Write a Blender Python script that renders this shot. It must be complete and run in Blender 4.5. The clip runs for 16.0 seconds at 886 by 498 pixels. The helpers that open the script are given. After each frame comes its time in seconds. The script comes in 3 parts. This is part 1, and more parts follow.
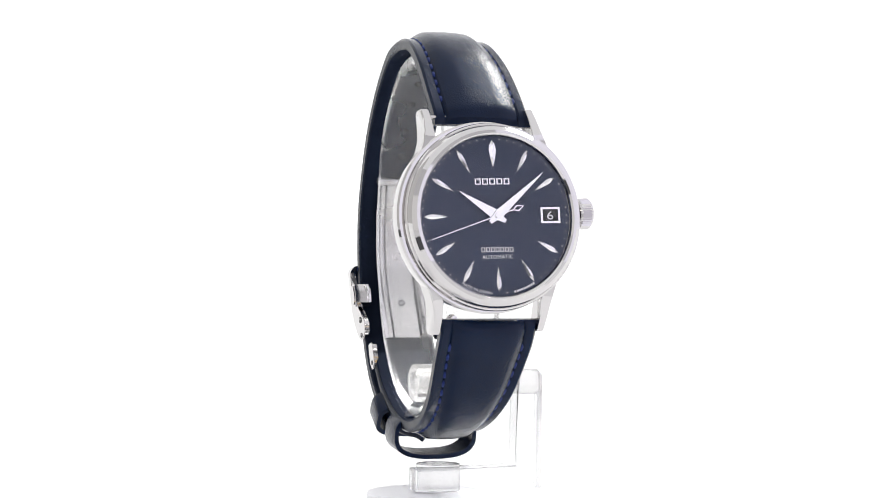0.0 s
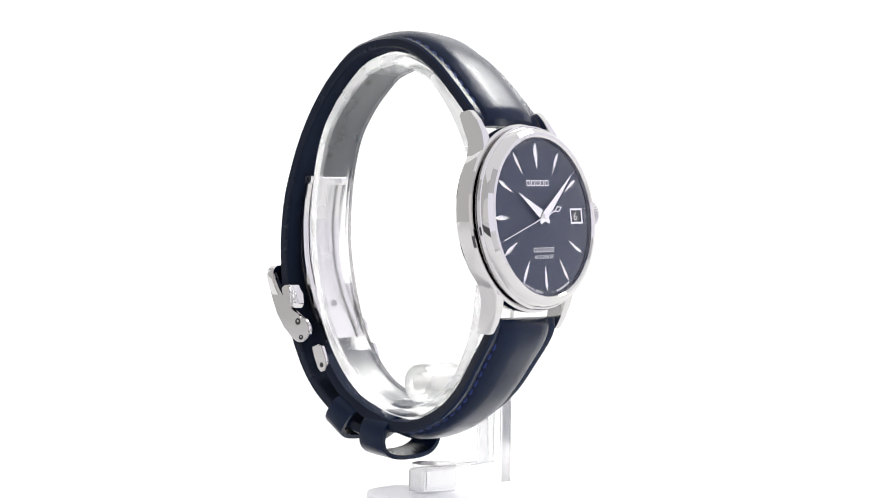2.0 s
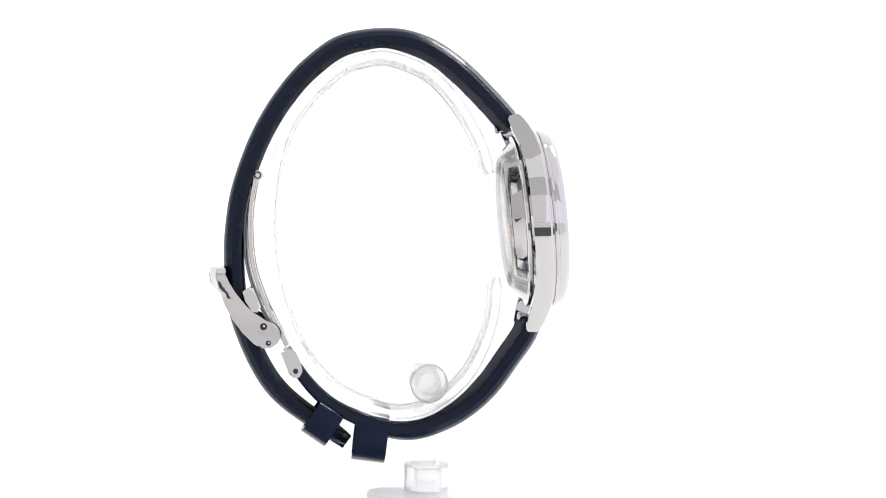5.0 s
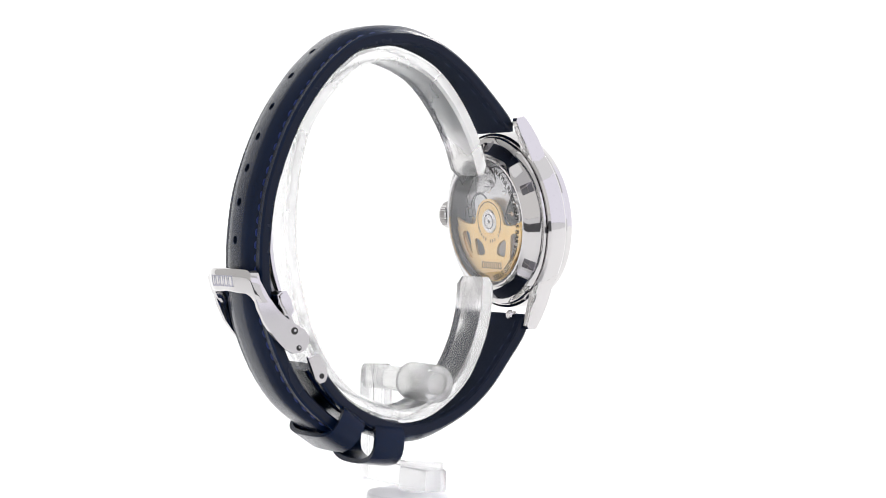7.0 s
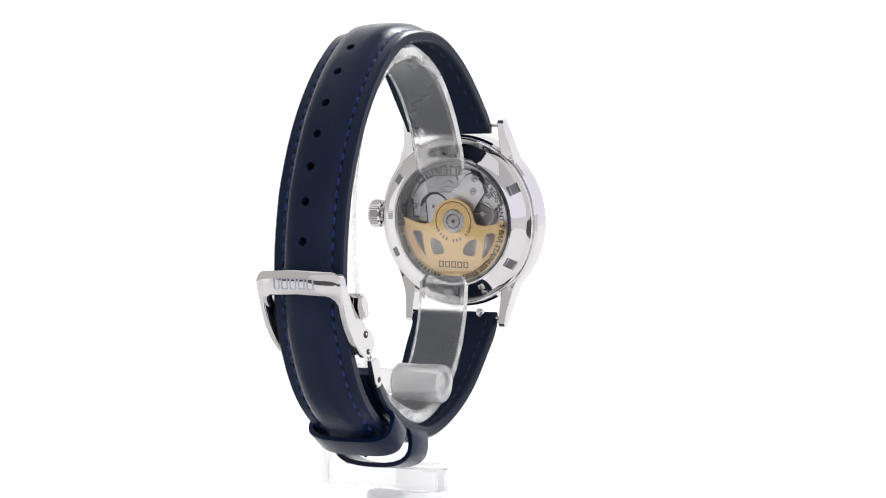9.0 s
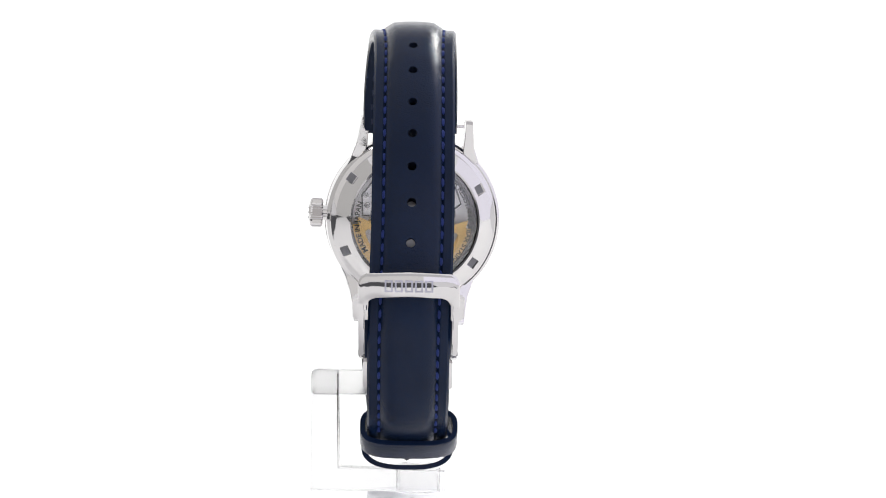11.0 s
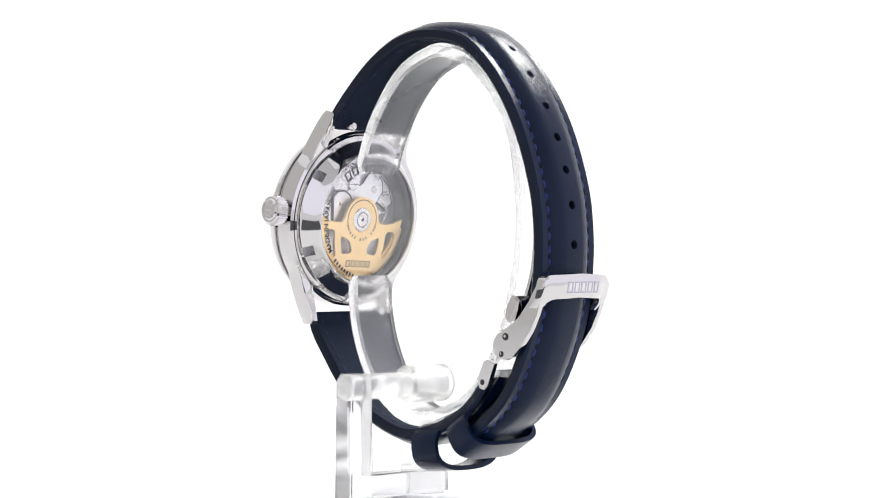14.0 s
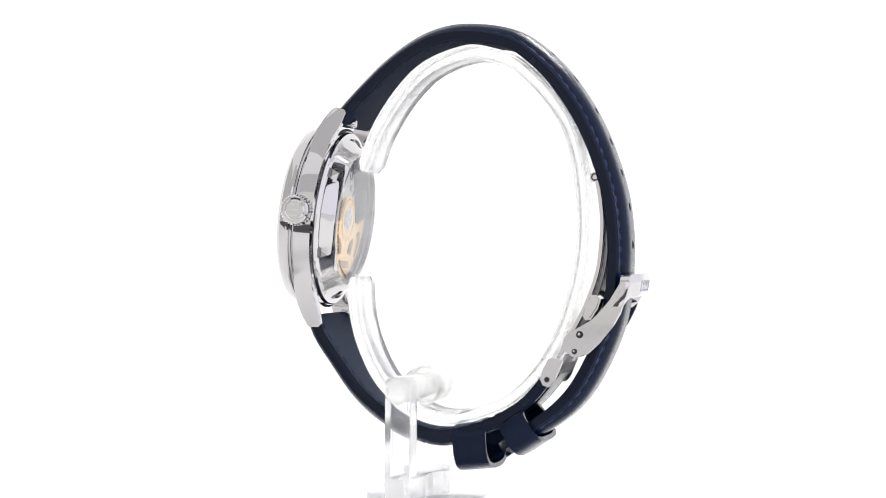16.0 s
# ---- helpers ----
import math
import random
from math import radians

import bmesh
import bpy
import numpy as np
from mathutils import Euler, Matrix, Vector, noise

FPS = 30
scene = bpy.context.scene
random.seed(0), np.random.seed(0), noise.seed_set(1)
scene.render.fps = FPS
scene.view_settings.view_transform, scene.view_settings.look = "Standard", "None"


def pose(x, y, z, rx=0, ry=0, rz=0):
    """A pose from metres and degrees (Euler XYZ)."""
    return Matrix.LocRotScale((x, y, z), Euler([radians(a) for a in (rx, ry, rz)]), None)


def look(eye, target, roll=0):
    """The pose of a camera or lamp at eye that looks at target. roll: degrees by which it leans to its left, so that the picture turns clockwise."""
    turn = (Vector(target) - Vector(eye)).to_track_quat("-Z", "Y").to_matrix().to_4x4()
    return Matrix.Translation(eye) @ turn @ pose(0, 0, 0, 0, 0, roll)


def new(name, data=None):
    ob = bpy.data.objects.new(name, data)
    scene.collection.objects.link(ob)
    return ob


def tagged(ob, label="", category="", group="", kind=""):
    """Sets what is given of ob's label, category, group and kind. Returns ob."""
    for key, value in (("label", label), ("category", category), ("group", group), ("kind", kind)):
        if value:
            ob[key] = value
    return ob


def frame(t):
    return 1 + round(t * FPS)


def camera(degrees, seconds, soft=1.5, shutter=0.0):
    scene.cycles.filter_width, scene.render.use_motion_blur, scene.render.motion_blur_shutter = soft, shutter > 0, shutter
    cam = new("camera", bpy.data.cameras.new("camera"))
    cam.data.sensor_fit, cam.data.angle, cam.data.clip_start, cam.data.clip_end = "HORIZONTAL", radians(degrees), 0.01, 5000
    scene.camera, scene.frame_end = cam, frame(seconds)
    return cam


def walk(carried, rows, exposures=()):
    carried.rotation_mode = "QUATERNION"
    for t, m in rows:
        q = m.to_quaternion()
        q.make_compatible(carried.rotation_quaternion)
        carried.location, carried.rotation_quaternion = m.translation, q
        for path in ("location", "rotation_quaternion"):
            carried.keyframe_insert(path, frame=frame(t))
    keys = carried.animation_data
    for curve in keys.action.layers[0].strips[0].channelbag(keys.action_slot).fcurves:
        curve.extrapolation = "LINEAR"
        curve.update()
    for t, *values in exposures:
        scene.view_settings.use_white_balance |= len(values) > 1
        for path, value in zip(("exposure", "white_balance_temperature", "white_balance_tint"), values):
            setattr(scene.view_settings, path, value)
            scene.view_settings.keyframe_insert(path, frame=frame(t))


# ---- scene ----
# camera: stands still, a long lens 0.4 m from the turntable's axis
cam = camera(24.973, 16.0, soft=1.0)
EYE = (0.0, -0.381, 0.05440)
AIM = (EYE[0] + 0.00576, EYE[1] + 1.0, EYE[2] - 0.007817)
walk(cam, [(0.0, look(EYE, AIM, 0.72)), (16.0, look(EYE, AIM, 0.72))])
scene.view_settings.exposure = 0.0

# ---- light: one lamp inside an added, unseen tent of glowing panels ----
world = bpy.data.worlds.new("studio")
world.use_nodes = True
world.node_tree.nodes["Background"].inputs[0].default_value = (0.9, 0.93, 1.0, 1)
world.node_tree.nodes["Background"].inputs[1].default_value = 0.25
scene.world = world


def area_lamp(name, eye, target, sx, sy, watts, color):
    data = bpy.data.lights.new(name, "AREA")
    data.shape, data.size, data.size_y, data.energy, data.color = "RECTANGLE", sx, sy, watts, color
    lamp = new(name, data)
    lamp.matrix_world = look(eye, target)
    return lamp


area_lamp("top_lamp", (0.36, 0.30, 0.66), (0, 0, 0.05), 0.22, 0.20, 4.2, (1.0, 0.99, 0.97))


# ---- materials ----
def nodes_of(name):
    m = bpy.data.materials.new(name)
    m.use_nodes = True
    return m, m.node_tree.nodes, m.node_tree.links, m.node_tree.nodes["Principled BSDF"]


def material(name, color, rough=0.5, metal=0.0, spec=0.5, grain=0.0, scale=400.0, vary=0.0, bump=0.0,
             rough_vary=0.0, transmission=0.0, ior=1.45, coat=0.0):
    """A surface with grain at two scales: colour, gloss and relief vary by object coordinates."""
    m, n, l, b = nodes_of(name)
    b.inputs["Base Color"].default_value = (*color, 1)
    b.inputs["Roughness"].default_value = rough
    b.inputs["Metallic"].default_value = metal
    b.inputs["Specular IOR Level"].default_value = spec
    b.inputs["IOR"].default_value = ior
    b.inputs["Transmission Weight"].default_value = transmission
    b.inputs["Coat Weight"].default_value = coat
    b.inputs["Coat Roughness"].default_value = 0.12
    co = n.new("ShaderNodeTexCoord")
    if vary or rough_vary:
        big = n.new("ShaderNodeTexNoise")
        big.inputs["Scale"].default_value, big.inputs["Detail"].default_value = scale * 0.15, 5
        l.new(co.outputs["Object"], big.inputs["Vector"])
        if vary:
            mix = n.new("ShaderNodeMix")
            mix.data_type = "RGBA"
            mix.inputs["A"].default_value = (*[c * (1 - vary) for c in color], 1)
            mix.inputs["B"].default_value = (*[min(1, c * (1 + vary)) for c in color], 1)
            l.new(big.outputs["Fac"], mix.inputs["Factor"])
            l.new(mix.outputs["Result"], b.inputs["Base Color"])
        if rough_vary:
            span = n.new("ShaderNodeMapRange")
            span.inputs["From Min"].default_value, span.inputs["From Max"].default_value = 0.3, 0.7
            span.inputs["To Min"].default_value = max(0.0, rough - rough_vary)
            span.inputs["To Max"].default_value = rough + rough_vary
            l.new(big.outputs["Fac"], span.inputs["Value"])
            l.new(span.outputs["Result"], b.inputs["Roughness"])
    if bump:
        fine = n.new("ShaderNodeTexNoise")
        fine.inputs["Scale"].default_value, fine.inputs["Detail"].default_value = scale * 4, 3
        l.new(co.outputs["Object"], fine.inputs["Vector"])
        relief = n.new("ShaderNodeBump")
        relief.inputs["Strength"].default_value, relief.inputs["Distance"].default_value = bump, 0.0002
        l.new(fine.outputs["Fac"], relief.inputs["Height"])
        l.new(relief.outputs["Normal"], b.inputs["Normal"])
    return m


def clear_pane(name, tint, gloss, rise=2.0):
    """Coated watch glass: clear, with a mirror sheen that grows towards the rim."""
    m, n, l, b = nodes_of(name)
    n.remove(b)
    through_it, mirror, mix, rim = (n.new("ShaderNodeBsdfTransparent"), n.new("ShaderNodeBsdfGlossy"),
                                    n.new("ShaderNodeMixShader"), n.new("ShaderNodeLayerWeight"))
    steep, scaled = n.new("ShaderNodeMath"), n.new("ShaderNodeMath")
    steep.operation, scaled.operation = "POWER", "MULTIPLY_ADD"
    steep.inputs[1].default_value = 6.0
    scaled.inputs[1].default_value, scaled.inputs[2].default_value = rise, gloss
    through_it.inputs["Color"].default_value = (*tint, 1)
    mirror.inputs["Roughness"].default_value = 0.01
    mirror.inputs["Color"].default_value = (0.96, 0.96, 0.98, 1)
    l.new(rim.outputs["Facing"], steep.inputs[0])
    l.new(steep.outputs[0], scaled.inputs[0])
    l.new(scaled.outputs[0], mix.inputs[0])
    l.new(through_it.outputs[0], mix.inputs[1])
    l.new(mirror.outputs[0], mix.inputs[2])
    l.new(mix.outputs[0], n["Material Output"].inputs["Surface"])
    return m


def glowing(name, color, strength, base):
    m, n, l, b = nodes_of(name)
    b.inputs["Base Color"].default_value = (base, base, base, 1)
    b.inputs["Specular IOR Level"].default_value = 0.1
    b.inputs["Roughness"].default_value = 0.9
    b.inputs["Emission Color"].default_value = (*color, 1)
    b.inputs["Emission Strength"].default_value = strength
    return m


LEATHER = material("navy_leather", (0.0033, 0.0102, 0.0330), 0.18, spec=0.25, scale=800, vary=0.30, bump=0.36, rough_vary=0.05)
LEATHER_EDGE = material("sealed_leather_edge", (0.0030, 0.0075, 0.0220), 0.22, spec=0.25, scale=700, vary=0.3, bump=0.25, rough_vary=0.1)


def waxed(m, low, high):
    """Gloss that grows towards grazing sight, as on waxed leather."""
    n, l = m.node_tree.nodes, m.node_tree.links
    side, span = n.new("ShaderNodeLayerWeight"), n.new("ShaderNodeMapRange")
    span.inputs["From Min"].default_value, span.inputs["From Max"].default_value = 0.45, 0.85
    span.inputs["To Min"].default_value, span.inputs["To Max"].default_value = low, high
    l.new(side.outputs["Facing"], span.inputs["Value"])
    l.new(span.outputs["Result"], n["Principled BSDF"].inputs["Specular IOR Level"])


waxed(LEATHER, 0.21, 1.0)
THREAD = material("blue_thread", (0.012, 0.028, 0.145), 0.6, spec=0.3, scale=3000, vary=0.3, bump=0.4)
THREAD_DARK = material("dark_blue_thread", (0.007, 0.015, 0.045), 0.6, spec=0.3, scale=3000, vary=0.3, bump=0.4)
STEEL = material("polished_steel", (0.665, 0.65, 0.65), 0.05, 1.0, scale=300, vary=0.03, rough_vary=0.02)
STEEL_SATIN = material("satin_steel", (0.72, 0.71, 0.71), 0.22, 1.0, scale=900, vary=0.05, rough_vary=0.06)
STEEL_DARK = material("dark_recess_steel", (0.28, 0.28, 0.30), 0.30, 1.0, scale=600, vary=0.1)
SILVER = material("bright_silver_marker", (0.90, 0.89, 0.88), 0.16, 1.0, scale=900, vary=0.03, rough_vary=0.04)
DIAL = material("navy_lacquer_dial", (0.026, 0.036, 0.068), 0.36, 0.0, spec=0.35, scale=250, vary=0.02)
PRINT_WHITE = material("silver_print", (0.75, 0.75, 0.76), 0.4, 0.3, scale=900, vary=0.05)
PRINT_BLACK = material("black_print", (0.02, 0.02, 0.02), 0.5, scale=900, vary=0.1)
PRINT_GREY = material("engraved_grey", (0.50, 0.49, 0.58), 0.45, 0.7, scale=900, vary=0.1)
GOLD = material("gold_rotor", (1.0, 0.70, 0.32), 0.42, 1.0, scale=700, vary=0.06, rough_vary=0.05)
GOLD_DARK = material("engraved_gold", (0.22, 0.11, 0.03), 0.5, 0.5, scale=700, vary=0.1)
PLATE = material("nickel_movement_plate", (0.88, 0.87, 0.88), 0.36, 1.0, scale=900, vary=0.08, bump=0.1, rough_vary=0.08)
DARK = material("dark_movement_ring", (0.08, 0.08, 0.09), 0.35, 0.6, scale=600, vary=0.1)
GLASS = clear_pane("crystal_glass", (0.99, 0.99, 1.0), 0.012, 1.2)
BACK_GLASS = clear_pane("mineral_back_glass", (0.985, 0.985, 0.99), 0.10, 1.0)
LINING = material("dark_lining_leather", (0.010, 0.016, 0.034), 0.75, spec=0.12, scale=500, vary=0.25, bump=0.4)
ACRYLIC = material("clear_acrylic", (0.99, 0.99, 0.985), 0.26, spec=0.5, scale=300, rough_vary=0.05, transmission=0.955, ior=1.31)
ACRYLIC_MILKY = material("milky_acrylic", (0.995, 0.995, 0.985), 0.22, spec=0.5, scale=300, rough_vary=0.05, transmission=0.76, ior=1.28)
ACRYLIC_CLEAR = material("polished_acrylic", (0.99, 0.99, 0.99), 0.14, spec=0.5, scale=300, rough_vary=0.04, transmission=0.85, ior=1.31)
HUB = material("pale_lavender_plastic", (0.95, 0.95, 1.0), 0.3, scale=300, vary=0.03, bump=0.05)
WHITE = material("white_paper", (0.78, 0.78, 0.78), 0.8, spec=0.1, scale=30, vary=0.01, bump=0.02)
# glow put into the paper so that it reads as overexposed white
GLOW_BACK = glowing("glowing_sweep", (1.0, 1.0, 1.0), 1.02, 0.1)
# glow of the unseen panels and sheets, each strength set for the reflections
GLOW_SIDE = glowing("glow_panel_side", (1.0, 0.99, 0.97), 0.52, 0.1)
GLOW_TOP = glowing("glow_panel_top", (0.98, 0.98, 1.0), 0.88, 0.1)
GLOW_FRONT = glowing("glow_panel_front", (1.0, 0.98, 0.97), 0.74, 0.1)
GLOW_SIDE_EAST = glowing("glow_panel_side_cool", (0.96, 0.94, 1.06), 1.02, 0.1)
GLOW_SHEET = glowing("glowing_sheet", (0.98, 0.97, 1.0), 0.48, 0.3)
GLOW_EAST = glowing("glow_panel_front_cool", (0.95, 0.93, 1.06), 1.05, 0.1)
GLOW_DIM = glowing("glow_panel_dim", (0.98, 0.97, 1.0), 0.42, 0.2)
BLACK = material("dark_table_top", (0.07, 0.07, 0.075), 0.9, spec=0.2, scale=60, vary=0.2, bump=0.1)

# ---- mesh helpers; shapes are drawn in millimetres, z counted from the strap ring's middle ----
BASE = 55.0


def smooth(a, b, x):
    t = min(1.0, max(0.0, (x - a) / (b - a)))
    return t * t * (3 - 2 * t)


def thing(name, label, category, group="", kind=""):
    return tagged(new(name), label, category, group, kind)


def part(name, bm, mat, parent=None, label="", sharp=35.0, shadow=True, skew=False):
    """Links a bmesh, drawn in millimetres, as one mesh object under a thing or under a part. skew: strap and clasp, which hang a little back on the cuff."""
    bmesh.ops.recalc_face_normals(bm, faces=bm.faces[:])
    if skew:
        for v in bm.verts:
            v.co.y += 0.0115 * v.co.z + 0.75 * smooth(-5, 20, v.co.y)
            v.co.z = 1.013 * v.co.z - 0.35
    for v in bm.verts:
        v.co = Vector((v.co.x, v.co.y, v.co.z + BASE)) * 0.001
    me = bpy.data.meshes.new(name)
    bm.to_mesh(me)
    bm.free()
    me.materials.append(mat)
    me.shade_smooth()
    me.set_sharp_from_angle(angle=radians(sharp))
    ob = new(name, me)
    ob.parent = parent
    if label:
        ob["label"] = label
    ob.visible_shadow = shadow
    return ob


def loft(bm, rings, closed=False, caps=True):
    """Skins a row of rings of equal length."""
    rows = [[bm.verts.new(c) for c in r] for r in rings]
    n = len(rows[0])
    pairs = list(zip(rows, rows[1:])) + ([(rows[-1], rows[0])] if closed else [])
    for a, b in pairs:
        for i in range(n):
            bm.faces.new((a[i], a[(i + 1) % n], b[(i + 1) % n], b[i]))
    if caps and not closed:
        bm.faces.new(rows[0][::-1])
        bm.faces.new(rows[-1])


def prism(bm, poly, at, lo, hi, bevel=0.0):
    """A plate: the outline poly between the depths lo and hi; at(a, b, d) gives the place."""
    faces_before = len(bm.faces)
    sub = bmesh.new()
    loft(sub, [[at(a, b, d) for a, b in poly] for d in (lo, hi)])
    if bevel:
        edges = [e for e in sub.edges if any(len(f.verts) != 4 or len(poly) == 4 for f in e.link_faces)]
        bmesh.ops.bevel(sub, geom=edges, offset=bevel, segments=2, affect="EDGES", clamp_overlap=True)
    me = bpy.data.meshes.new("tmp")
    sub.to_mesh(me)
    sub.free()
    bm.from_mesh(me)
    bpy.data.meshes.remove(me)
    return faces_before


def box(bm, x0, x1, y0, y1, z0, z1, bevel=0.2):
    prism(bm, [(x0, y0), (x1, y0), (x1, y1), (x0, y1)], lambda a, b, d: Vector((a, b, d)), z0, z1, bevel)


def tube(bm, a, b, r, seg=24, r2=None, caps=True):
    a, b = Vector(a), Vector(b)
    d = (b - a).normalized()
    e = d.orthogonal().normalized()
    f = d.cross(e)
    r2 = r if r2 is None else r2
    loft(bm, [[p + q * (math.cos(k) * e + math.sin(k) * f) for k in [math.tau * i / seg for i in range(seg)]]
              for p, q in ((a, r), (b, r2))], caps=caps)


def spline(points, steps):
    """A smooth curve through a few points, at even steps of its length."""
    pts = [Vector(p) for p in points]
    out = []
    for i in range(len(pts) - 1):
        p0, p1, p2 = pts[max(i - 1, 0)], pts[i], pts[i + 1]
        p3 = pts[min(i + 2, len(pts) - 1)]
        for k in range(24):
            t = k / 24
            out.append(0.5 * (2 * p1 + (p2 - p0) * t + (2 * p0 - 5 * p1 + 4 * p2 - p3) * t * t
                              + (3 * p1 - p0 - 3 * p2 + p3) * t ** 3))
    out.append(pts[-1])
    run = [0.0]
    for a, b in zip(out, out[1:]):
        run.append(run[-1] + (b - a).length)
    even, j = [], 0
    for k in range(steps + 1):
        s = run[-1] * k / steps
        while j < len(run) - 2 and run[j + 1] < s:
            j += 1
        u = (s - run[j]) / max(run[j + 1] - run[j], 1e-9)
        even.append(out[j].lerp(out[j + 1], min(u, 1)))
    return even, run[-1]


# the watch head leans back a little; u to three o'clock, v to twelve, n out of the dial
HEAD = Vector((4.1, -23.25, 2.65))
LEAN, YAW, TIP = radians(5.9), radians(1.5), radians(1.6)
turn = Euler((-LEAN, 0, YAW)).to_matrix() @ Euler((0, -TIP, 0)).to_matrix()
AXIS_U, AXIS_V, AXIS_N = turn @ Vector((1, 0, 0)), turn @ Vector((0, 0, 1)), turn @ Vector((0, -1, 0))


def W(u, v, n):
    u += 0.12 * min(0.0, n + 5.5)
    return HEAD + u * AXIS_U + v * AXIS_V + n * AXIS_N


def revolve(bm, profile, seg=96, closed=True, centre=(0, 0)):
    rings = []
    for i in range(seg):
        a = math.tau * i / seg
        rings.append([W(centre[0] + r * math.cos(a), centre[1] + r * math.sin(a), n) for r, n in profile])
    rows = [[bm.verts.new(c) for c in r] for r in rings]
    m = len(profile)
    for i in range(seg):
        a, b = rows[i], rows[(i + 1) % seg]
        for k in range(m if closed else m - 1):
            bm.faces.new((a[k], a[(k + 1) % m], b[(k + 1) % m], b[k]))


def disc(bm, r, n0, n1, seg=48, centre=(0, 0), bevel=0.0):
    rings = [(r - bevel, n0), (r, n0 + math.copysign(bevel, n1 - n0)), (r, n1 - math.copysign(bevel, n1 - n0)), (r - bevel, n1)]
    if not bevel:
        rings = [(r, n0), (r, n1)]
    loft(bm, [[W(centre[0] + q * math.cos(math.tau * i / seg), centre[1] + q * math.sin(math.tau * i / seg), n)
               for i in range(seg)] for q, n in rings])


def carve(ob, cutter):
    """Cuts the cutter out of a part and removes it."""
    mod = ob.modifiers.new("cut", "BOOLEAN")
    mod.object, mod.operation, mod.solver = cutter, "DIFFERENCE", "EXACT"
    me = bpy.data.meshes.new_from_object(ob.evaluated_get(bpy.context.evaluated_depsgraph_get()))
    ob.modifiers.clear()
    me.set_sharp_from_angle(angle=radians(30))
    ob.data = me
    bpy.data.objects.remove(cutter)


def lettering(bm, words, size, at, depth=0.03, bold=0.0):
    """Letters of the built-in font, size in millimetres; at(x, y, d) places them, x counted from the middle of the line."""
    cu = bpy.data.curves.new("tmp", "FONT")
    cu.body, cu.size, cu.align_x, cu.offset = words, size, "CENTER", bold
    cu.extrude = 0.5
    cu.resolution_u = 3
    ob = new("tmp", cu)
    me = bpy.data.meshes.new_from_object(ob.evaluated_get(bpy.context.evaluated_depsgraph_get()))
    bpy.data.objects.remove(ob)
    bpy.data.curves.remove(cu)
    sub = bmesh.new()
    sub.from_mesh(me)
    for v in sub.verts:
        v.co = at(v.co.x, v.co.y, depth if v.co.z > 0 else 0.0)
    sub.to_mesh(me)
    sub.free()
    bm.from_mesh(me)
    bpy.data.meshes.remove(me)


def emblem(bm, x0, x1, y0, y1, at, depth=0.06, count=5, stroke=0.16):
    """A word mark as a row of plain hollow blocks."""
    w = (x1 - x0) / count
    t = stroke * (y1 - y0)
    for i in range(count):
        a, b = x0 + i * w + 0.10 * w, x0 + (i + 1) * w - 0.10 * w
        for p0, p1, q0, q1 in ((a, b, y0, y0 + t), (a, b, y1 - t, y1), (a, a + 1.25 * t, y0 + t, y1 - t), (b - 1.25 * t, b, y0 + t, y1 - t)):
            prism(bm, [(p0, q0), (p1, q0), (p1, q1), (p0, q1)], at, 0, depth)


# ---- setting: white sweep made to glow, unseen panels added round it ----
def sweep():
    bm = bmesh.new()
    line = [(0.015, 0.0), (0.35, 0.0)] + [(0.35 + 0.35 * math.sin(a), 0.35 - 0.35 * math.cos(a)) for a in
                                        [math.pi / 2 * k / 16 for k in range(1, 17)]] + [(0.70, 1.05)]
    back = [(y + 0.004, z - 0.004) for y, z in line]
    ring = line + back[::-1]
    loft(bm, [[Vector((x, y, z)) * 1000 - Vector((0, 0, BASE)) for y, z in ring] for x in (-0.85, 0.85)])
    tagged(part("backdrop", bm, GLOW_BACK), "seamless white paper sweep, made to glow evenly overexposed white", "backdrop", kind="structure")


def panel(name, x0, x1, y0, y1, z0, z1, mat, label):
    bm = bmesh.new()
    box(bm, x0, x1, y0, y1, z0 - BASE, z1 - BASE, 0)
    tagged(part(name, bm, mat), label, "light tent", kind="structure")


sweep()
# unseen panels and sheets, added to light the watch and mirror in its steel
panel("panel_west", -856, -851, -740, 710, 0, 1050, GLOW_SIDE, "unseen glowing panel, added as west side of a light tent")
panel("panel_east", 851, 856, -740, 710, 0, 1050, GLOW_SIDE_EAST, "unseen cool glowing panel, added as east tent side")
panel("panel_roof", -856, 856, -740, 710, 1051, 1056, GLOW_TOP, "unseen glowing panel, added as roof of a light tent")
panel("paper_front", -850, 850, -148, 14.9, -4, 0, WHITE, "unseen plain white paper, added in front of the turntable")
panel("panel_front_west", -856, 60, -750, -741, 0, 480, GLOW_FRONT, "unseen glowing panel, added as west tent front")
panel("panel_front_upper", -856, 856, -750, -741, 480, 1050, GLOW_DIM, "unseen dim glowing panel, added above the tent front")
panel("panel_front_east", 60, 856, -750, -741, 0, 480, GLOW_EAST, "unseen cool glowing panel, added as east tent front")
panel("glow_sheet_east", 90, 850, -735, -149, -5, -1, GLOW_SHEET, "unseen cool white sheet, added on the table and glowing")
panel("glow_sheet_west", -850, 90, -735, -330, -5, -1, GLOW_SHEET, "unseen white sheet, added on the table and glowing")
# unseen dark plane, added so that the steel mirrors something dark
panel("floor", -856, 856, -740, 710, -12, -6, BLACK, "unseen dark table top, added for dark reflections")


# ---- turntable ----
def turntable():
    top = thing("turntable", "small pale lavender plastic turntable disc on white paper", "turntable")
    bm = bmesh.new()
    loft(bm, [[Vector((r * math.cos(math.tau * i / 64), r * math.sin(math.tau * i / 64), z)) for i in range(64)]
              for r, z in ((11.4, -54.9), (11.8, -54.5), (11.8, -50.2), (11.5, -49.9))])
    part("disc", bm, HUB, top)
    return top


